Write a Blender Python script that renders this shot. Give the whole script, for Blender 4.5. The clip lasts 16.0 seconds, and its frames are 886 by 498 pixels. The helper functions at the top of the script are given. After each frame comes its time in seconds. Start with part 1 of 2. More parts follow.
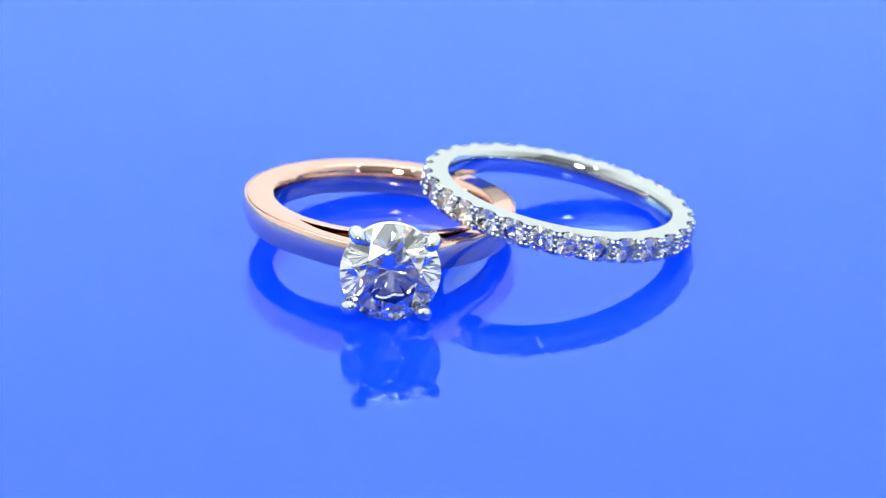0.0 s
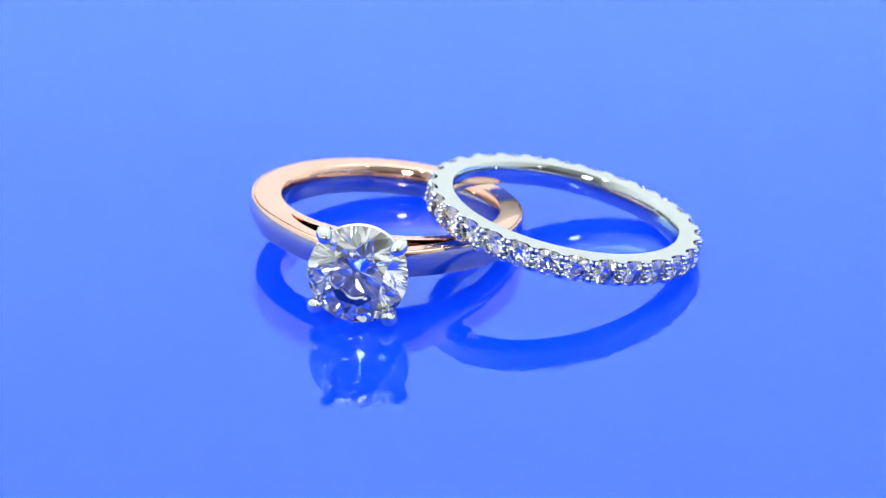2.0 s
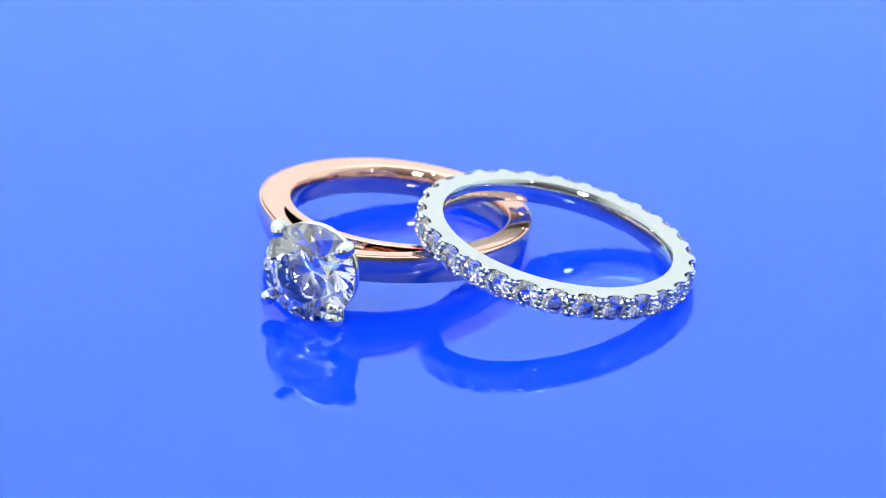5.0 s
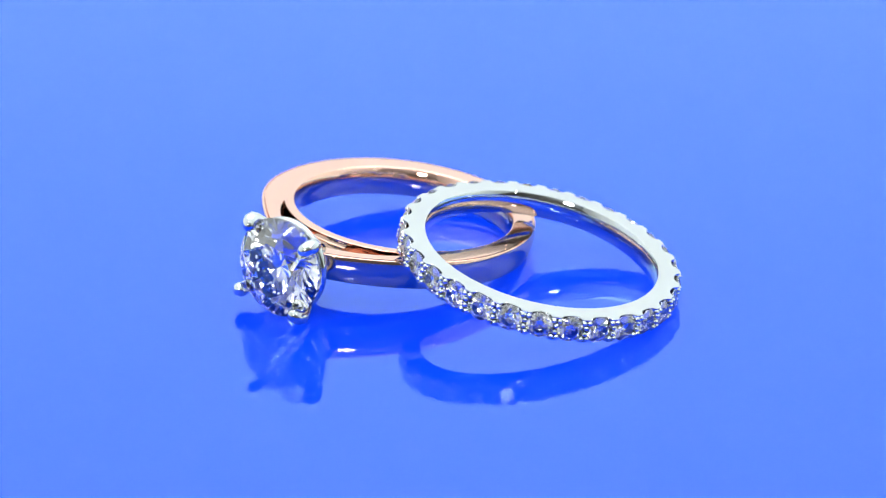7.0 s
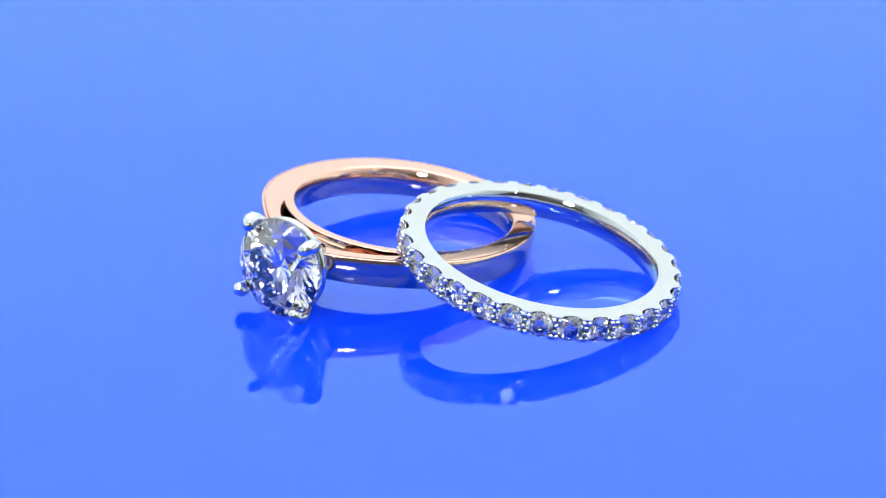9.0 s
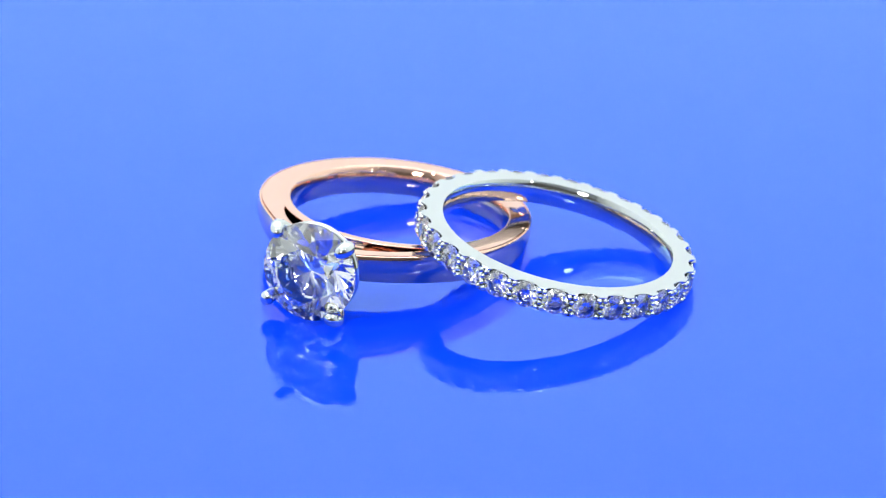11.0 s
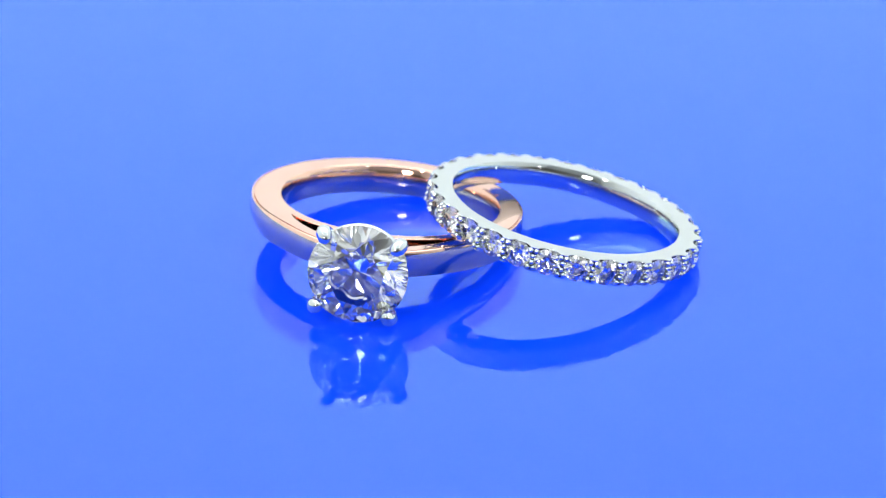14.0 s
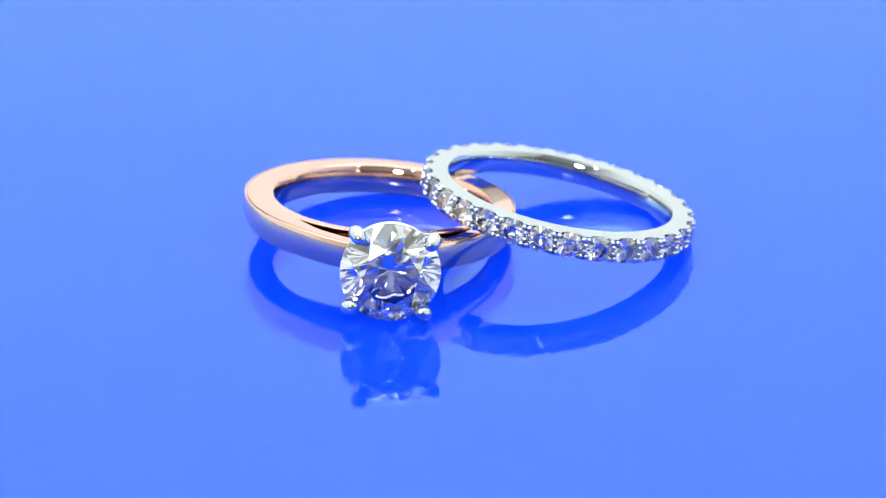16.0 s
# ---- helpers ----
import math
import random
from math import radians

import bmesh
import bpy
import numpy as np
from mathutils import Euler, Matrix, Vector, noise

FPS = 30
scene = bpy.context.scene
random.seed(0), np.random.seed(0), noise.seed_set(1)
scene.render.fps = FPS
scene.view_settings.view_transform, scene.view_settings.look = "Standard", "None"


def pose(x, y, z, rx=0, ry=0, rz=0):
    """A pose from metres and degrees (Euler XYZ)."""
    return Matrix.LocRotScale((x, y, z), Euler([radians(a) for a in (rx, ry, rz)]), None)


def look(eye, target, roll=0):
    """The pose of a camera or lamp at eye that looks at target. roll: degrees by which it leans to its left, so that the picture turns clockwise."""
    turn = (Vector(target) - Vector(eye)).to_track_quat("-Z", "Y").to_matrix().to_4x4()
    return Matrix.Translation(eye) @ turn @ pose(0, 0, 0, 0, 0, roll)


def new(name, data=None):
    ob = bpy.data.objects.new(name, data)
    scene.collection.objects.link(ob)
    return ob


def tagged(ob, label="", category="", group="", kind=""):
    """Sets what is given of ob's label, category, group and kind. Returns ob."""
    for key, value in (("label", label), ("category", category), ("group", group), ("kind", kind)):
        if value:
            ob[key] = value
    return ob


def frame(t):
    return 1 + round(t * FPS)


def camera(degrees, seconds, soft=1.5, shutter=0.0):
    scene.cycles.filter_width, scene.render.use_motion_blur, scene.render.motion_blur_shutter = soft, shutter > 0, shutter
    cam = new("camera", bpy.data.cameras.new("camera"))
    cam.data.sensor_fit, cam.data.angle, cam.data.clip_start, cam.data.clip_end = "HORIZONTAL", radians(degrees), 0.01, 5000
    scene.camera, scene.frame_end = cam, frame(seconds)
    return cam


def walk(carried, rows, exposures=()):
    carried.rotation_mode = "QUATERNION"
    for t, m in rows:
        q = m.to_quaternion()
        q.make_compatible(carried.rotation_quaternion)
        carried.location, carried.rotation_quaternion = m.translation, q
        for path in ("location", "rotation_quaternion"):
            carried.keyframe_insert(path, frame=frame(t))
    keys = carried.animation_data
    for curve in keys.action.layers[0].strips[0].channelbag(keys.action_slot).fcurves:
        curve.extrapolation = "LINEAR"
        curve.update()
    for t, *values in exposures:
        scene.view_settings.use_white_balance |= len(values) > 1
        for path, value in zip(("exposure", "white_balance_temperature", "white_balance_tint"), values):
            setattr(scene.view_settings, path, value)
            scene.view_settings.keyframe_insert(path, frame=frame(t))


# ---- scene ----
# All small shapes are written in millimetres and scaled by MM.
MM = 0.001

# ---- camera: a fixed macro lens above a slowly turning display ----
cam = camera(14.89, 16.0, soft=1.15)
EL, DIST = radians(23.70), 255.42 * MM
EYE = (0.0, -DIST * math.cos(EL), DIST * math.sin(EL))
cam.data.dof.use_dof, cam.data.dof.focus_distance, cam.data.dof.aperture_fstop = True, 0.241, 52.0
walk(cam, [(0.0, look(EYE, (0, 0, 0))), (16.0, look(EYE, (0, 0, 0)))], [(0.0, 0.0), (16.0, 0.0)])

# ---- light: the room of a small white light box ----
world = bpy.data.worlds.new("world")
scene.world = world
world.use_nodes = True
world.node_tree.nodes["Background"].inputs[0].default_value = (0.8, 0.9, 1.0, 1)
world.node_tree.nodes["Background"].inputs[1].default_value = 0.02


def area(name, eye, target, sx, sy, watts, colour):
    data = bpy.data.lights.new(name, "AREA")
    data.shape, data.size, data.size_y, data.energy, data.color = "RECTANGLE", sx, sy, watts, colour
    ob = new(name, data)
    ob.matrix_world = look(eye, target)
    return ob


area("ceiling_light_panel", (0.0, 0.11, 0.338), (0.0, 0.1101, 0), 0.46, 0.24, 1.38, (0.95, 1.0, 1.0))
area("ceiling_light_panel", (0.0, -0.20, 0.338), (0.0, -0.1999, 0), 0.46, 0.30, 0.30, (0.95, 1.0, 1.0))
lamp = area("spot_lamp", (-0.075, -0.275, 0.125), (0, 0, 0), 0.055, 0.055, 0.17, (1.0, 0.97, 0.93))
lamp.data.shape = "DISK"
# a few small diodes to the sides of the open front and in the ceiling: unseen, added for sparkle, tinted for fire
for place, size, watts, colour in (((0.19, -0.27, 0.105), 0.010, 0.022, (1.0, 0.94, 0.86)), ((-0.20, -0.30, 0.300), 0.020, 0.07, (1.0, 0.92, 0.80)), ((0.20, -0.28, 0.290), 0.020, 0.07, (0.88, 0.95, 1.0)), ((-0.20, -0.14, 0.330), 0.022, 0.085, (0.88, 0.95, 1.0)), ((0.21, -0.14, 0.330), 0.022, 0.085, (1.0, 0.92, 0.80)), ((-0.08, -0.20, 0.330), 0.022, 0.085, (1.0, 0.97, 0.93))):
    area("sparkle_diode", place, (0, 0, 0), size, size, watts, colour)


# ---- materials ----
def material(name):
    m = bpy.data.materials.new(name)
    m.use_nodes = True
    return m, m.node_tree.nodes, m.node_tree.links, m.node_tree.nodes["Principled BSDF"]


def metal(name, colour, rough, scratch=0.03):
    """Polished metal with faint polishing marks in its gloss."""
    m, nodes, links, bsdf = material(name)
    bsdf.inputs["Base Color"].default_value = (*colour, 1)
    bsdf.inputs["Metallic"].default_value = 1
    co = nodes.new("ShaderNodeTexCoord")
    fine = nodes.new("ShaderNodeTexNoise")
    fine.inputs["Scale"].default_value, fine.inputs["Detail"].default_value = 900, 3
    wide = nodes.new("ShaderNodeTexNoise")
    wide.inputs["Scale"].default_value = 160
    add = nodes.new("ShaderNodeMath")
    add.operation = "MULTIPLY"
    ramp = nodes.new("ShaderNodeMapRange")
    ramp.inputs["To Min"].default_value, ramp.inputs["To Max"].default_value = rough, rough + scratch
    ramp.inputs["From Min"].default_value, ramp.inputs["From Max"].default_value = 0.12, 0.45
    links.new(co.outputs["Object"], fine.inputs["Vector"])
    links.new(co.outputs["Object"], wide.inputs["Vector"])
    links.new(fine.outputs["Fac"], add.inputs[0])
    links.new(wide.outputs["Fac"], add.inputs[1])
    links.new(add.outputs[0], ramp.inputs["Value"])
    links.new(ramp.outputs["Result"], bsdf.inputs["Roughness"])
    bump = nodes.new("ShaderNodeBump")
    bump.inputs["Strength"].default_value, bump.inputs["Distance"].default_value = 0.05, 0.00002
    links.new(wide.outputs["Fac"], bump.inputs["Height"])
    links.new(bump.outputs["Normal"], bsdf.inputs["Normal"])
    return m


def diamond(name, tint):
    """Clear, colourless, highly refractive stone."""
    m, nodes, links, bsdf = material(name)
    nodes.remove(bsdf)
    g = nodes.new("ShaderNodeBsdfGlass")
    g.inputs["Color"].default_value, g.inputs["IOR"].default_value, g.inputs["Roughness"].default_value = (*tint, 1), 2.417, 0.0
    links.new(g.outputs[0], nodes["Material Output"].inputs["Surface"])
    return m


def acrylic(name):
    """Mirror-glossy blue acrylic: a clouded blue body below a clear, faintly blue gloss."""
    m, nodes, links, bsdf = material(name)
    bsdf.inputs["Specular IOR Level"].default_value = 0.0
    bsdf.subsurface_method = "BURLEY"
    bsdf.inputs["Subsurface Weight"].default_value = 1.0
    bsdf.inputs["Subsurface Radius"].default_value = (1.0, 1.0, 1.0)
    bsdf.inputs["Subsurface Scale"].default_value = 0.015
    co = nodes.new("ShaderNodeTexCoord")
    wide = nodes.new("ShaderNodeTexNoise")
    wide.inputs["Scale"].default_value, wide.inputs["Detail"].default_value = 25, 2
    mix = nodes.new("ShaderNodeMix")
    mix.data_type = "RGBA"
    mix.inputs["A"].default_value, mix.inputs["B"].default_value = (0.0013, 0.043, 0.93, 1), (0.0016, 0.045, 0.95, 1)
    links.new(co.outputs["Object"], wide.inputs["Vector"])
    links.new(wide.outputs["Fac"], mix.inputs["Factor"])
    links.new(mix.outputs["Result"], bsdf.inputs["Base Color"])
    gloss = nodes.new("ShaderNodeBsdfGlossy")
    gloss.inputs["Color"].default_value = (0.66, 1.0, 1.0, 1)
    gloss.inputs["Roughness"].default_value = 0.0
    fres = nodes.new("ShaderNodeFresnel")
    fres.inputs["IOR"].default_value = 1.58
    mixed = nodes.new("ShaderNodeMixShader")
    links.new(fres.outputs[0], mixed.inputs[0])
    links.new(bsdf.outputs[0], mixed.inputs[1])
    links.new(gloss.outputs[0], mixed.inputs[2])
    links.new(mixed.outputs[0], nodes["Material Output"].inputs["Surface"])
    return m


def matt(name, colour, scale=60):
    m, nodes, links, bsdf = material(name)
    co = nodes.new("ShaderNodeTexCoord")
    n = nodes.new("ShaderNodeTexNoise")
    n.inputs["Scale"].default_value, n.inputs["Detail"].default_value = scale, 4
    mix = nodes.new("ShaderNodeMix")
    mix.data_type = "RGBA"
    mix.inputs["A"].default_value = (*[c * 0.95 for c in colour], 1)
    mix.inputs["B"].default_value = (*colour, 1)
    links.new(co.outputs["Object"], n.inputs["Vector"])
    links.new(n.outputs["Fac"], mix.inputs["Factor"])
    links.new(mix.outputs["Result"], bsdf.inputs["Base Color"])
    bsdf.inputs["Roughness"].default_value = 0.9
    return m


ROSE = metal("rose_gold", (0.785, 0.50, 0.395), 0.03)
WHITE = metal("white_gold", (0.56, 0.59, 0.59), 0.02)
STONE = diamond("diamond", (0.975, 0.98, 0.982))
MELEE = diamond("small_diamond", (0.985, 0.988, 0.99))
BLUE = acrylic("blue_acrylic")
TENT = matt("white_fabric", (0.85, 0.87, 0.85))
GREY = matt("dim_front_grey", (0.40, 0.41, 0.41))
DARK = matt("dark_room", (0.13, 0.12, 0.115))


# ---- building ----
def finish(name, bm, mat, smooth=True, angle=30):
    """A mesh object out of a bmesh in millimetres."""
    bmesh.ops.recalc_face_normals(bm, faces=bm.faces)
    for f in bm.faces:
        f.smooth = smooth
    if smooth:
        for e in bm.edges:
            e.smooth = not (len(e.link_faces) == 2 and e.calc_face_angle(0) > radians(angle))
    bmesh.ops.scale(bm, vec=(MM, MM, MM), verts=bm.verts)
    me = bpy.data.meshes.new(name)
    bm.to_mesh(me)
    bm.free()
    me.materials.append(mat)
    return new(name, me)


def part(name, bm, mat, parent, label="", smooth=True, angle=30):
    ob = finish(name, bm, mat, smooth, angle)
    ob.parent = parent
    return tagged(ob, label)


def again(ob, m, parent):
    """Another object on the mesh of ob at a pose in millimetres."""
    o = new(ob.name.split(".")[0], ob.data)
    o.parent = parent
    o.matrix_basis = in_mm(m)
    return o


def in_mm(m):
    m = m.copy()
    m.translation = m.translation * MM
    return m


def slab(name, a, b, mat):
    bm = bmesh.new()
    bmesh.ops.create_cube(bm, size=1)
    size = [(q - p) / MM for p, q in zip(a, b)]
    bmesh.ops.scale(bm, vec=size, verts=bm.verts)
    bmesh.ops.translate(bm, vec=[(p + q) / 2 / MM for p, q in zip(a, b)], verts=bm.verts)
    return finish(name, bm, mat, smooth=False)


def prism(name, outline, x0, x1, mat):
    """A slab between x0 and x1 with an outline of (y, z), in metres."""
    bm = bmesh.new()
    loft(bm, [[(x / MM, y / MM, z / MM) for y, z in outline] for x in (x0, x1)])
    return finish(name, bm, mat, smooth=False)


def loft(bm, loops, closed=False):
    """Skins a row of point loops; the ends are capped unless the row closes."""
    rows = [[bm.verts.new(p) for p in loop] for loop in loops]
    n = len(rows[0])
    pairs = list(zip(rows, rows[1:])) + ([(rows[-1], rows[0])] if closed else [])
    for a, b in pairs:
        for i in range(n):
            j = (i + 1) % n
            bm.faces.new((a[i], a[j], b[j], b[i]))
    if not closed:
        bm.faces.new(rows[0][::-1])
        bm.faces.new(rows[-1])
    return bm


def rounded(r0, r1, h0, h1, bevel, inner=0.0, outer=0.0, steps=4, line=0.0, lean=0.0):
    """Cross-section of a band as (r, z): rounded corners, bulging inner and outer walls.
    lean: how far above the middle the outer wall is fullest; line: depth of a fine groove along its upper edge, put in
    to draw the dark reflection there."""
    pts = []
    for cx, cz, start in ((r1 - bevel, h1 - bevel, 0), (r0 + bevel, h1 - bevel, 90), (r0 + bevel, h0 + bevel, 180), (r1 - bevel, h0 + bevel, 270)):
        for k in range(steps + 1):
            a = radians(start + 90 * k / steps)
            pts.append([cx + bevel * math.cos(a), cz + bevel * math.sin(a)])
        # added groove: stands in for the dark reflection along the edge
        if start == 0 and line:
            pts += [[cx - 0.01, cz + bevel - line], [cx - 0.09, cz + bevel - line], [cx - 0.10, cz + bevel]]
        if start == 90 or start == 270:
            for k in range(1, 8):
                f = k / 8
                r, s = (r0, 1) if start == 90 else (r1, -1)
                top, low = h1 - bevel, h0 + bevel
                pts.append([r, top + (low - top) * f if s > 0 else low + (top - low) * f])
    mid, half = (h0 + h1) / 2, (h1 - h0) / 2
    for p in pts:
        q = max(0.0, 1 - ((p[1] - mid) / half) ** 2)
        w = (p[0] - r0) / (r1 - r0)
        bulge = 1 - (((p[1] - mid) / half - lean) / (1 + lean)) ** 2
        p[0] += outer * bulge * w - inner * q * (1 - w)
    return pts


def at(angle, r, z):
    return (r * math.cos(radians(angle)), r * math.sin(radians(angle)), z)


# ---- the setting: blue acrylic turntable sheet inside a white light box ----
tagged(slab("floor", (-0.26, -0.115, -0.016), (0.26, 0.26, -0.010), TENT), "plain white light box floor", "floor", kind="structure")
# unseen dark floor, added so the gold's inner wall reflects dark in front
tagged(slab("floor_front", (-0.26, -0.43, -0.016), (0.26, -0.115, -0.010), DARK), "unseen dark floor that darkens the rings' reflections", "table", kind="structure")
tagged(slab("wall_north", (-0.26, 0.25, -0.010), (0.26, 0.26, 0.35), TENT), "plain white light box back wall", "wall", kind="structure")
for side, name in ((1, "east"), (-1, "west")):
    x0, x1 = sorted((0.25 * side, 0.26 * side))
    tagged(slab("wall_" + name, (x0, -0.09, -0.010), (x1, 0.25, 0.35), TENT), "plain white light box side wall", "wall", kind="structure")
    white = ((-0.09, -0.01), (-0.09, 0.35), (-0.42, 0.35), (-0.42, 0.17), (-0.20, -0.01))
    tagged(prism("wall_%s_front" % name, white, x0, x1, TENT), "plain white light box side wall", "wall", kind="structure")
    # unseen dark wedge, added to taper the dark front band in reflections
    tagged(prism("curtain_%s" % name, ((-0.42, -0.01), (-0.20, -0.01), (-0.42, 0.17)), x0, x1, DARK), "plain dark curtain below the light box side", "curtain", kind="structure")
# unseen; its grey is set so reflections of the upper front come out dim
tagged(slab("wall_south", (-0.26, -0.43, 0.170), (0.26, -0.42, 0.36), GREY), "plain grey upper front of the light box", "wall", kind="structure")
# unseen panel standing in for the dark room past the open front
tagged(slab("curtain_south", (-0.26, -0.43, -0.010), (0.26, -0.42, 0.170), DARK), "plain dark curtain in the open front", "curtain", kind="structure")
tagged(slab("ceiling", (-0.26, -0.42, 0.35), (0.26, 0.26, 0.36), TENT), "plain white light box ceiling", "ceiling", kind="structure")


def turntable():
    """A round acrylic sheet with a rounded rim on a low white hub."""
    thing = new("turntable")
    bm = bmesh.new()
    loft(bm, [[at(360 * i / 96, r, z) for i in range(96)] for r, z in ((109.0, -5.0), (110.0, -4.2), (110.0, -0.8), (109.2, 0.0))])
    part("sheet", bm, BLUE, thing, "glossy royal blue acrylic", angle=20)
    bm = bmesh.new()
    loft(bm, [[at(360 * i / 64, r, z) for i in range(64)] for r, z in ((80, -9.98), (80, -5.0))])
    part("hub", bm, TENT, thing, "white plastic", angle=20)
    return tagged(thing, "round glossy royal blue acrylic turntable that mirrors the rings", "turntable")


turntable_disc = turntable()


# ---- cut stones ----
def brilliant(radius, crown=0.327, pavilion=0.865, table=0.56, girdle=0.05):
    """A round brilliant along +z with its girdle at z = 0: table, stars, kites, halves and pavilion."""
    bm = bmesh.new()
    R, zt, zp = radius, crown * radius, pavilion * radius
    g = girdle * R / 2
    c = math.cos(radians(22.5))

    def p(a, r, z):
        return bm.verts.new(at(a, r, z))

    rt, rs, rl = table * R, 0.78 * R, 0.24 * R
    zs = g + (zt - g) * (R - rs * c) / (R - rt)
    zl = -g - (zp - g) * (1 - rl * c / R)
    tab = [p(45 * k, rt, zt) for k in range(8)]
    star = [p(45 * k + 22.5, rs, zs) for k in range(8)]
    up = [p(11.25 * k, R, g) for k in range(32)]
    low = [p(11.25 * k, R, -g) for k in range(32)]
    half = [p(45 * k + 22.5, rl, zl) for k in range(8)]
    culet = p(0, 0, -zp)
    bm.faces.new(tab)
    for k in range(8):
        n, i = (k + 1) % 8, 4 * k
        j = (i + 4) % 32
        bm.faces.new((tab[k], star[k], tab[n]))
        bm.faces.new((tab[k], star[k - 1], up[i], star[k]))
        bm.faces.new((star[k], up[i], up[i + 1], up[i + 2]))
        bm.faces.new((star[k], up[i + 2], up[i + 3], up[j]))
        bm.faces.new((half[k], low[i + 2], low[i + 1], low[i]))
        bm.faces.new((half[k], low[j], low[i + 3], low[i + 2]))
        bm.faces.new((culet, half[k - 1], low[i], half[k]))
    for i in range(32):
        j = (i + 1) % 32
        bm.faces.new((up[i], low[i], low[j], up[j]))
    return bm


# ---- rose gold solitaire ring; its stone looks along local +x ----
HALF = 1.14


def shank_radii(a):
    """Inner and outer radius of the tapered shank at the angle a from the stone."""
    k = math.cos(radians(a - 133))
    return 8.30 + 0.18 * k, 9.97 - 0.22 * max(0.0, k) + 0.32 * max(0.0, math.cos(radians(a))) ** 1.5


def solitaire():
    ring = new("engagement_ring")
    bm = bmesh.new()
    loops = []
    for i in range(0, 91):
        a = 45.5 + (360 - 91) * i / 90
        r0, r1 = shank_radii(a)
        loops.append([at(a, r, z) for r, z in rounded(r0, r1, -HALF, HALF, 0.07, 0.27, 0.43, line=0.13, lean=0.38)])
    part("shank", loft(bm, loops), ROSE, ring, "polished rose gold band, flat-sided", angle=40)
    bm = bmesh.new()
    loops = []
    for i in range(0, 41):
        a = -45.5 + 91 * i / 40
        r0, _ = shank_radii(a)
        loops.append([at(a, r, z) for r, z in rounded(r0, r0 + 0.72, -HALF, HALF, 0.07, 0.27, 0.0)])
    part("finger_rail", loft(bm, loops), ROSE, ring, angle=40)
    for side in (1, -1):
        bm = bmesh.new()
        loops = []
        for i in range(0, 31):
            f = i / 30
            a = 45.5 - 38.5 * f
            r0, r1 = shank_radii(side * a)
            out = r1 + 1.40 * f ** 1.6
            inn = (r0 + 0.75) + (10.60 - r0 - 0.75) * f ** 0.85
            h = HALF - 0.12 * f
            loops.append([at(side * a, r, z) for r, z in rounded(inn, out, -h, h, 0.07, 0.0, 0.43 - 0.08 * f, line=0.13, lean=0.38)])
        part("shoulder", loft(bm, loops), ROSE, ring, "rising cathedral shoulder", angle=40)
        bm = bmesh.new()
        loops = []
        for i in range(0, 21):
            f = i / 20
            a = 44.5 - 37.5 * f
            r0, _ = shank_radii(side * a)
            inn = (r0 + 0.75) + (10.60 - r0 - 0.75) * (f + 0.03) ** 0.85
            loops.append([at(side * a, r, z) for r, z in rounded(r0 + 0.6, inn + 0.2, -0.30, 0.30, 0.05)])
        part("web", loft(bm, loops), ROSE, ring, "recessed web below the shoulder", angle=40)
    # white gold head
    gx, R = 14.25, 3.65
    head = pose(gx, 0, 0, 0, 90, 0)
    bm = brilliant(R)
    bmesh.ops.rotate(bm, cent=(0, 0, 0), matrix=Matrix.Rotation(radians(11), 3, "Z"), verts=bm.verts)
    bmesh.ops.transform(bm, matrix=head, verts=bm.verts)
    part("diamond", bm, STONE, ring, "large round brilliant-cut clear diamond", smooth=False)
    bm = bmesh.new()
    loops = [[at(a, r, z) for r, z in rounded(8.9, 10.60, -0.62, 0.62, 0.2)] for a in [-10 + 20 * i / 12 for i in range(13)]]
    base = part("head", loft(bm, loops), WHITE, ring, "white gold seat of the head", angle=40)
    for k in range(4):
        bm = bmesh.new()
        prong(bm, R)
        bmesh.ops.rotate(bm, cent=(0, 0, 0), matrix=Matrix.Rotation(radians(42 + 90 * k), 3, "Z"), verts=bm.verts)
        bmesh.ops.transform(bm, matrix=head, verts=bm.verts)
        part("prong", bm, WHITE, base, "polished white gold claw", angle=60)
    for name, rr, z, th in (("gallery_wire", 3.26, -0.95, 0.26), ("base_wire", 1.65, -2.85, 0.38)):
        bm = bmesh.new()
        loops = [[at(360 * i / 64, rr + th * math.cos(t), z + th * (1.2 if name == "gallery_wire" else 0.8) * math.sin(t)) for t in [math.tau * j / 12 for j in range(12)]] for i in range(64)]
        loft(bm, loops, closed=True)
        bmesh.ops.transform(bm, matrix=head, verts=bm.verts)
        part(name, bm, WHITE, base, angle=60)
    return tagged(ring, "rose gold solitaire ring with white gold claws on blue acrylic", "ring", "rings on the turntable")


def prong(bm, R):
    """One claw in the plane y = 0: from the base wire, past the girdle, bent over the crown to a ball tip."""
    path = [(1.5, -3.3, 0.36), (2.1, -2.3, 0.34), (2.85, -1.35, 0.32), (3.44, -0.60, 0.42), (3.86, 0.0, 0.51), (3.97, 0.28, 0.54), (3.90, 0.56, 0.55), (3.70, 0.80, 0.54), (3.46, 0.95, 0.46), (3.28, 1.03, 0.29), (3.18, 1.06, 0.10)]
    loops = []
    for i, (x, z, r) in enumerate(path):
        a, b = path[max(0, i - 1)], path[min(len(path) - 1, i + 1)]
        d = Vector((b[0] - a[0], 0, b[1] - a[1])).normalized()
        side = Vector((-d.z, 0, d.x))
        loops.append([Vector((x, 0, z)) + side * (r * math.cos(t)) + Vector((0, r * math.sin(t), 0)) for t in [math.tau * j / 16 for j in range(16)]])
    loft(bm, loops)


# ---- white gold eternity band ----
STONES, BRI, BH = 29, 8.56, 0.92
PITCH = 360 / STONES
SHIFT = -1.0


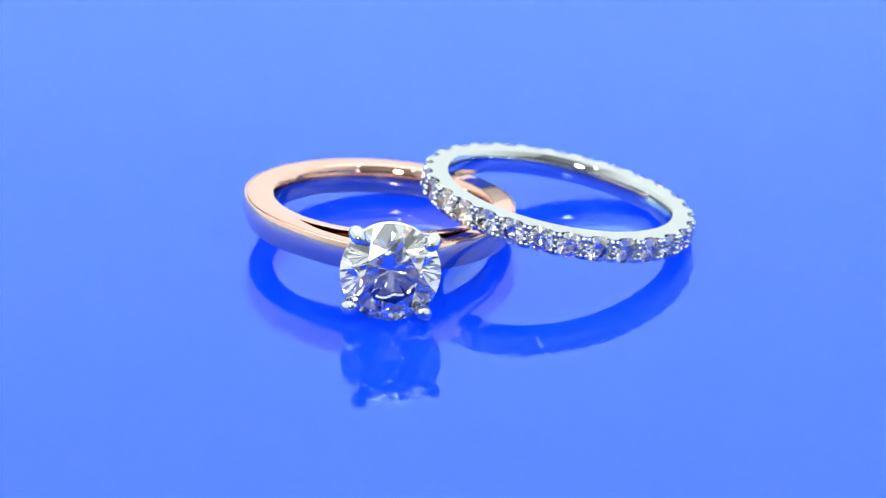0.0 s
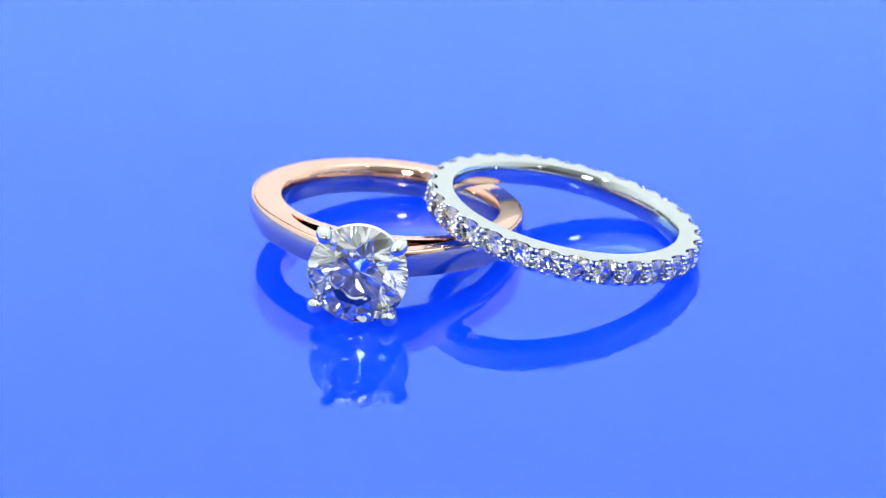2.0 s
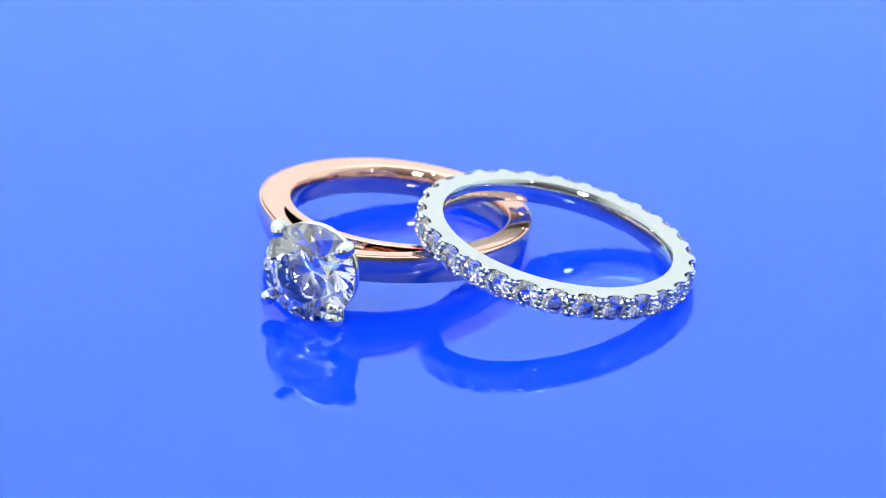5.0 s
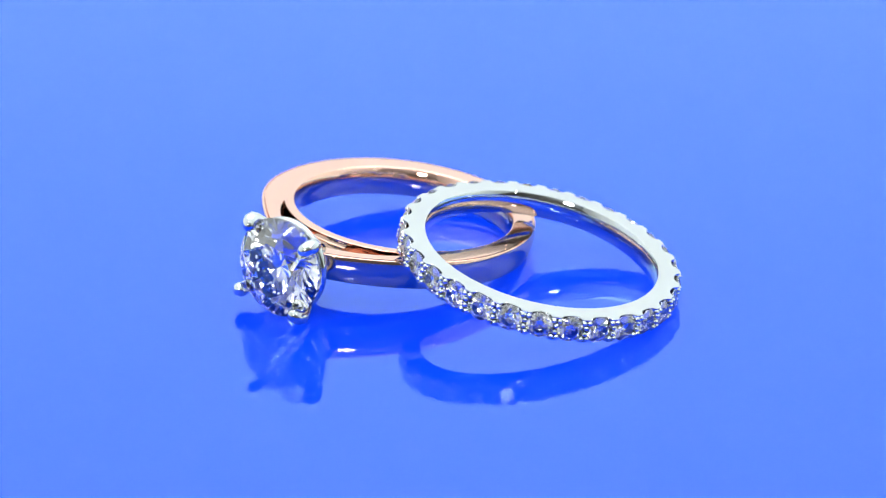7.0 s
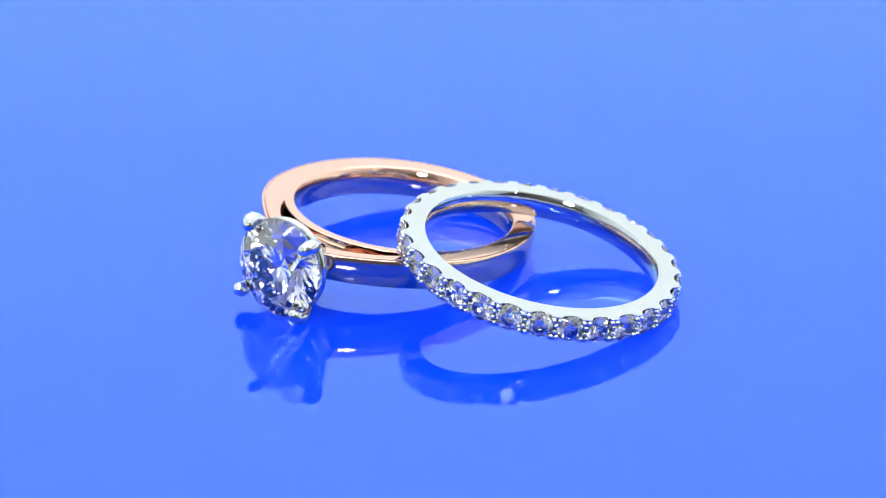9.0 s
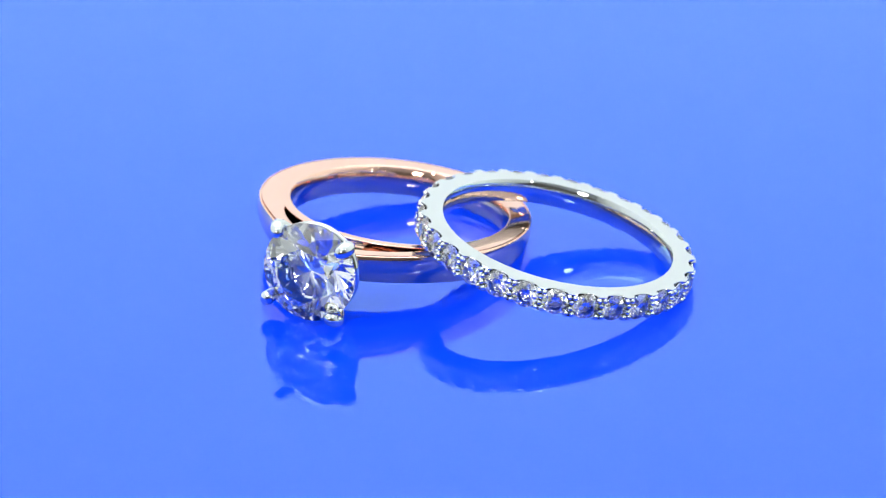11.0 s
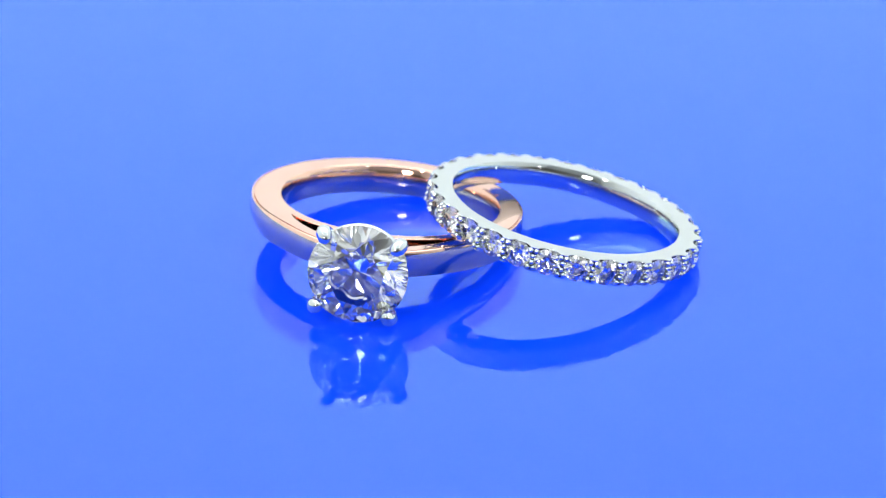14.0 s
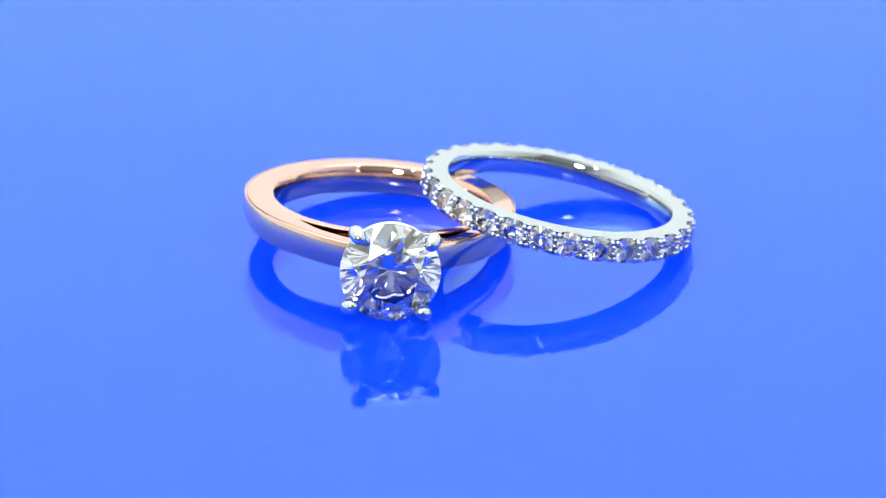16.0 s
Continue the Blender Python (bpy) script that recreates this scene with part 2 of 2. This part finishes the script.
def skin_radius(s, z):
    """Outer radius of the band at s mm along the girth from a stone's middle and z across: U-cut scallops, stone pits, bridges."""
    if math.hypot(s, z) < 0.86:
        return 9.20
    if abs(z) > 0.58 and abs(s) < 0.74:
        return 10.34 - 0.50 * math.sqrt(max(0.0, 1 - (s / 0.74) ** 2))
    if abs(z) < 0.34:
        return 10.14
    return 10.32 if abs(z) > 0.80 else 10.20


def eternity():
    ring = new("eternity_band")
    bm = bmesh.new()
    loops = []
    per = 24
    zs = [BH, 0.88, 0.82, 0.78, 0.70, 0.62, 0.56, 0.48, 0.36, 0.32, 0.16, 0.0]
    zs = zs + [-z for z in zs[-2::-1]]
    for i in range(STONES * per):
        a = PITCH * i / per
        s = radians(((a + PITCH / 2) % PITCH) - PITCH / 2) * 10.0
        loop = [at(a + SHIFT, skin_radius(s, z) - (0.03 if abs(z) == BH else 0.0), z) for z in zs]
        inner = []
        for k in range(11):
            z = -BH + 2 * BH * k / 10
            q = max(0.0, 1 - (z / BH) ** 2)
            inner.append(at(a + SHIFT, BRI + 0.10 - 0.22 * q ** 0.8, z))
        loops.append(loop + [at(a + SHIFT, BRI + 0.14, -BH)] + inner + [at(a + SHIFT, BRI + 0.14, BH)])
    part("body", loft(bm, loops, closed=True), WHITE, ring, "scalloped polished white gold band", angle=35)
    bm = brilliant(0.98, table=0.55)
    bmesh.ops.transform(bm, matrix=pose(0, 0, 0, 0, 90, 0), verts=bm.verts)
    first = part("diamond", bm, MELEE, ring, "", smooth=False)
    bm = bmesh.new()
    loops = []
    for x, r in ((-0.55, 0.23), (-0.2, 0.225), (0.0, 0.22), (0.11, 0.18), (0.19, 0.11), (0.225, 0.03)):
        loops.append([(x, r * math.cos(t), r * math.sin(t)) for t in [math.tau * j / 10 for j in range(10)]])
    claw = part("claw", loft(bm, loops), WHITE, ring, "", angle=60)
    for i in range(STONES):
        a = PITCH * i + SHIFT
        spot = pose(0, 0, 0, 0, 0, a) @ pose(10.12, 0, 0, 7.0 * i, 2.5 * math.sin(5.1 * i), 2.5 * math.cos(3.7 * i))
        if i:
            again(first, spot, ring)
        else:
            first.matrix_basis = in_mm(spot)
        for k, (da, z) in enumerate(((-0.20, 0.62), (0.20, 0.62), (-0.20, -0.62), (0.20, -0.62), (0.0, 0.24), (0.0, -0.24))):
            spot = pose(0, 0, 0, 0, 0, a + PITCH / 2) @ pose(10.28, da, z)
            if i or k:
                again(claw, spot, ring)
            else:
                claw.matrix_basis = in_mm(spot)
    return tagged(ring, "white gold eternity band of round diamonds leaning on the solitaire ring", "ring", "rings on the turntable")


engagement_ring = solitaire()
eternity_band = eternity()


# ---- the turn of the display, there and back ----
def basis(nx, ny, place, spin):
    """Pose in metres of a ring whose axis leans by nx, ny degrees, spun about that axis."""
    n = Vector((math.sin(radians(nx)), math.sin(radians(ny)), 0))
    n.z = math.sqrt(1 - n.x ** 2 - n.y ** 2)
    u = Vector((0, 1, 0)).cross(n).normalized()
    v = n.cross(u)
    m = Matrix((u, v, n)).transposed().to_4x4()
    m.translation = Vector(place) * MM
    return m @ pose(0, 0, 0, 0, 0, spin)


def turned(t):
    """Degrees by which the display has turned at t seconds."""
    t = min(t, 16 - t)
    speed, ease = 5.83, 0.5
    if t > 8 - ease:
        u = t - (8 - ease)
        return -(speed * (8 - ease) + speed * (u - u * u / (2 * ease)))
    return -speed * t


def motions():
    axis = Vector((-6.57, -1.13, 0)) * MM
    for thing, start in ((engagement_ring, basis(3.92, 5.51, (-4.73, 1.85, 2.29), -86.5)), (turntable_disc, Matrix.Translation(axis)), (eternity_band, basis(11.25, 5.01, (8.68, 1.96, 3.07), 0))):
        rows = []
        times = [0.5 * k for k in range(15)] + [7.5, 7.6, 7.7, 7.8, 7.9, 8.0]
        for t in times + [16 - t for t in times[-2::-1]]:
            rows.append((t, Matrix.Translation(axis) @ pose(0, 0, 0, 0, 0, turned(t)) @ Matrix.Translation(-axis) @ start))
        walk(thing, rows)


motions()
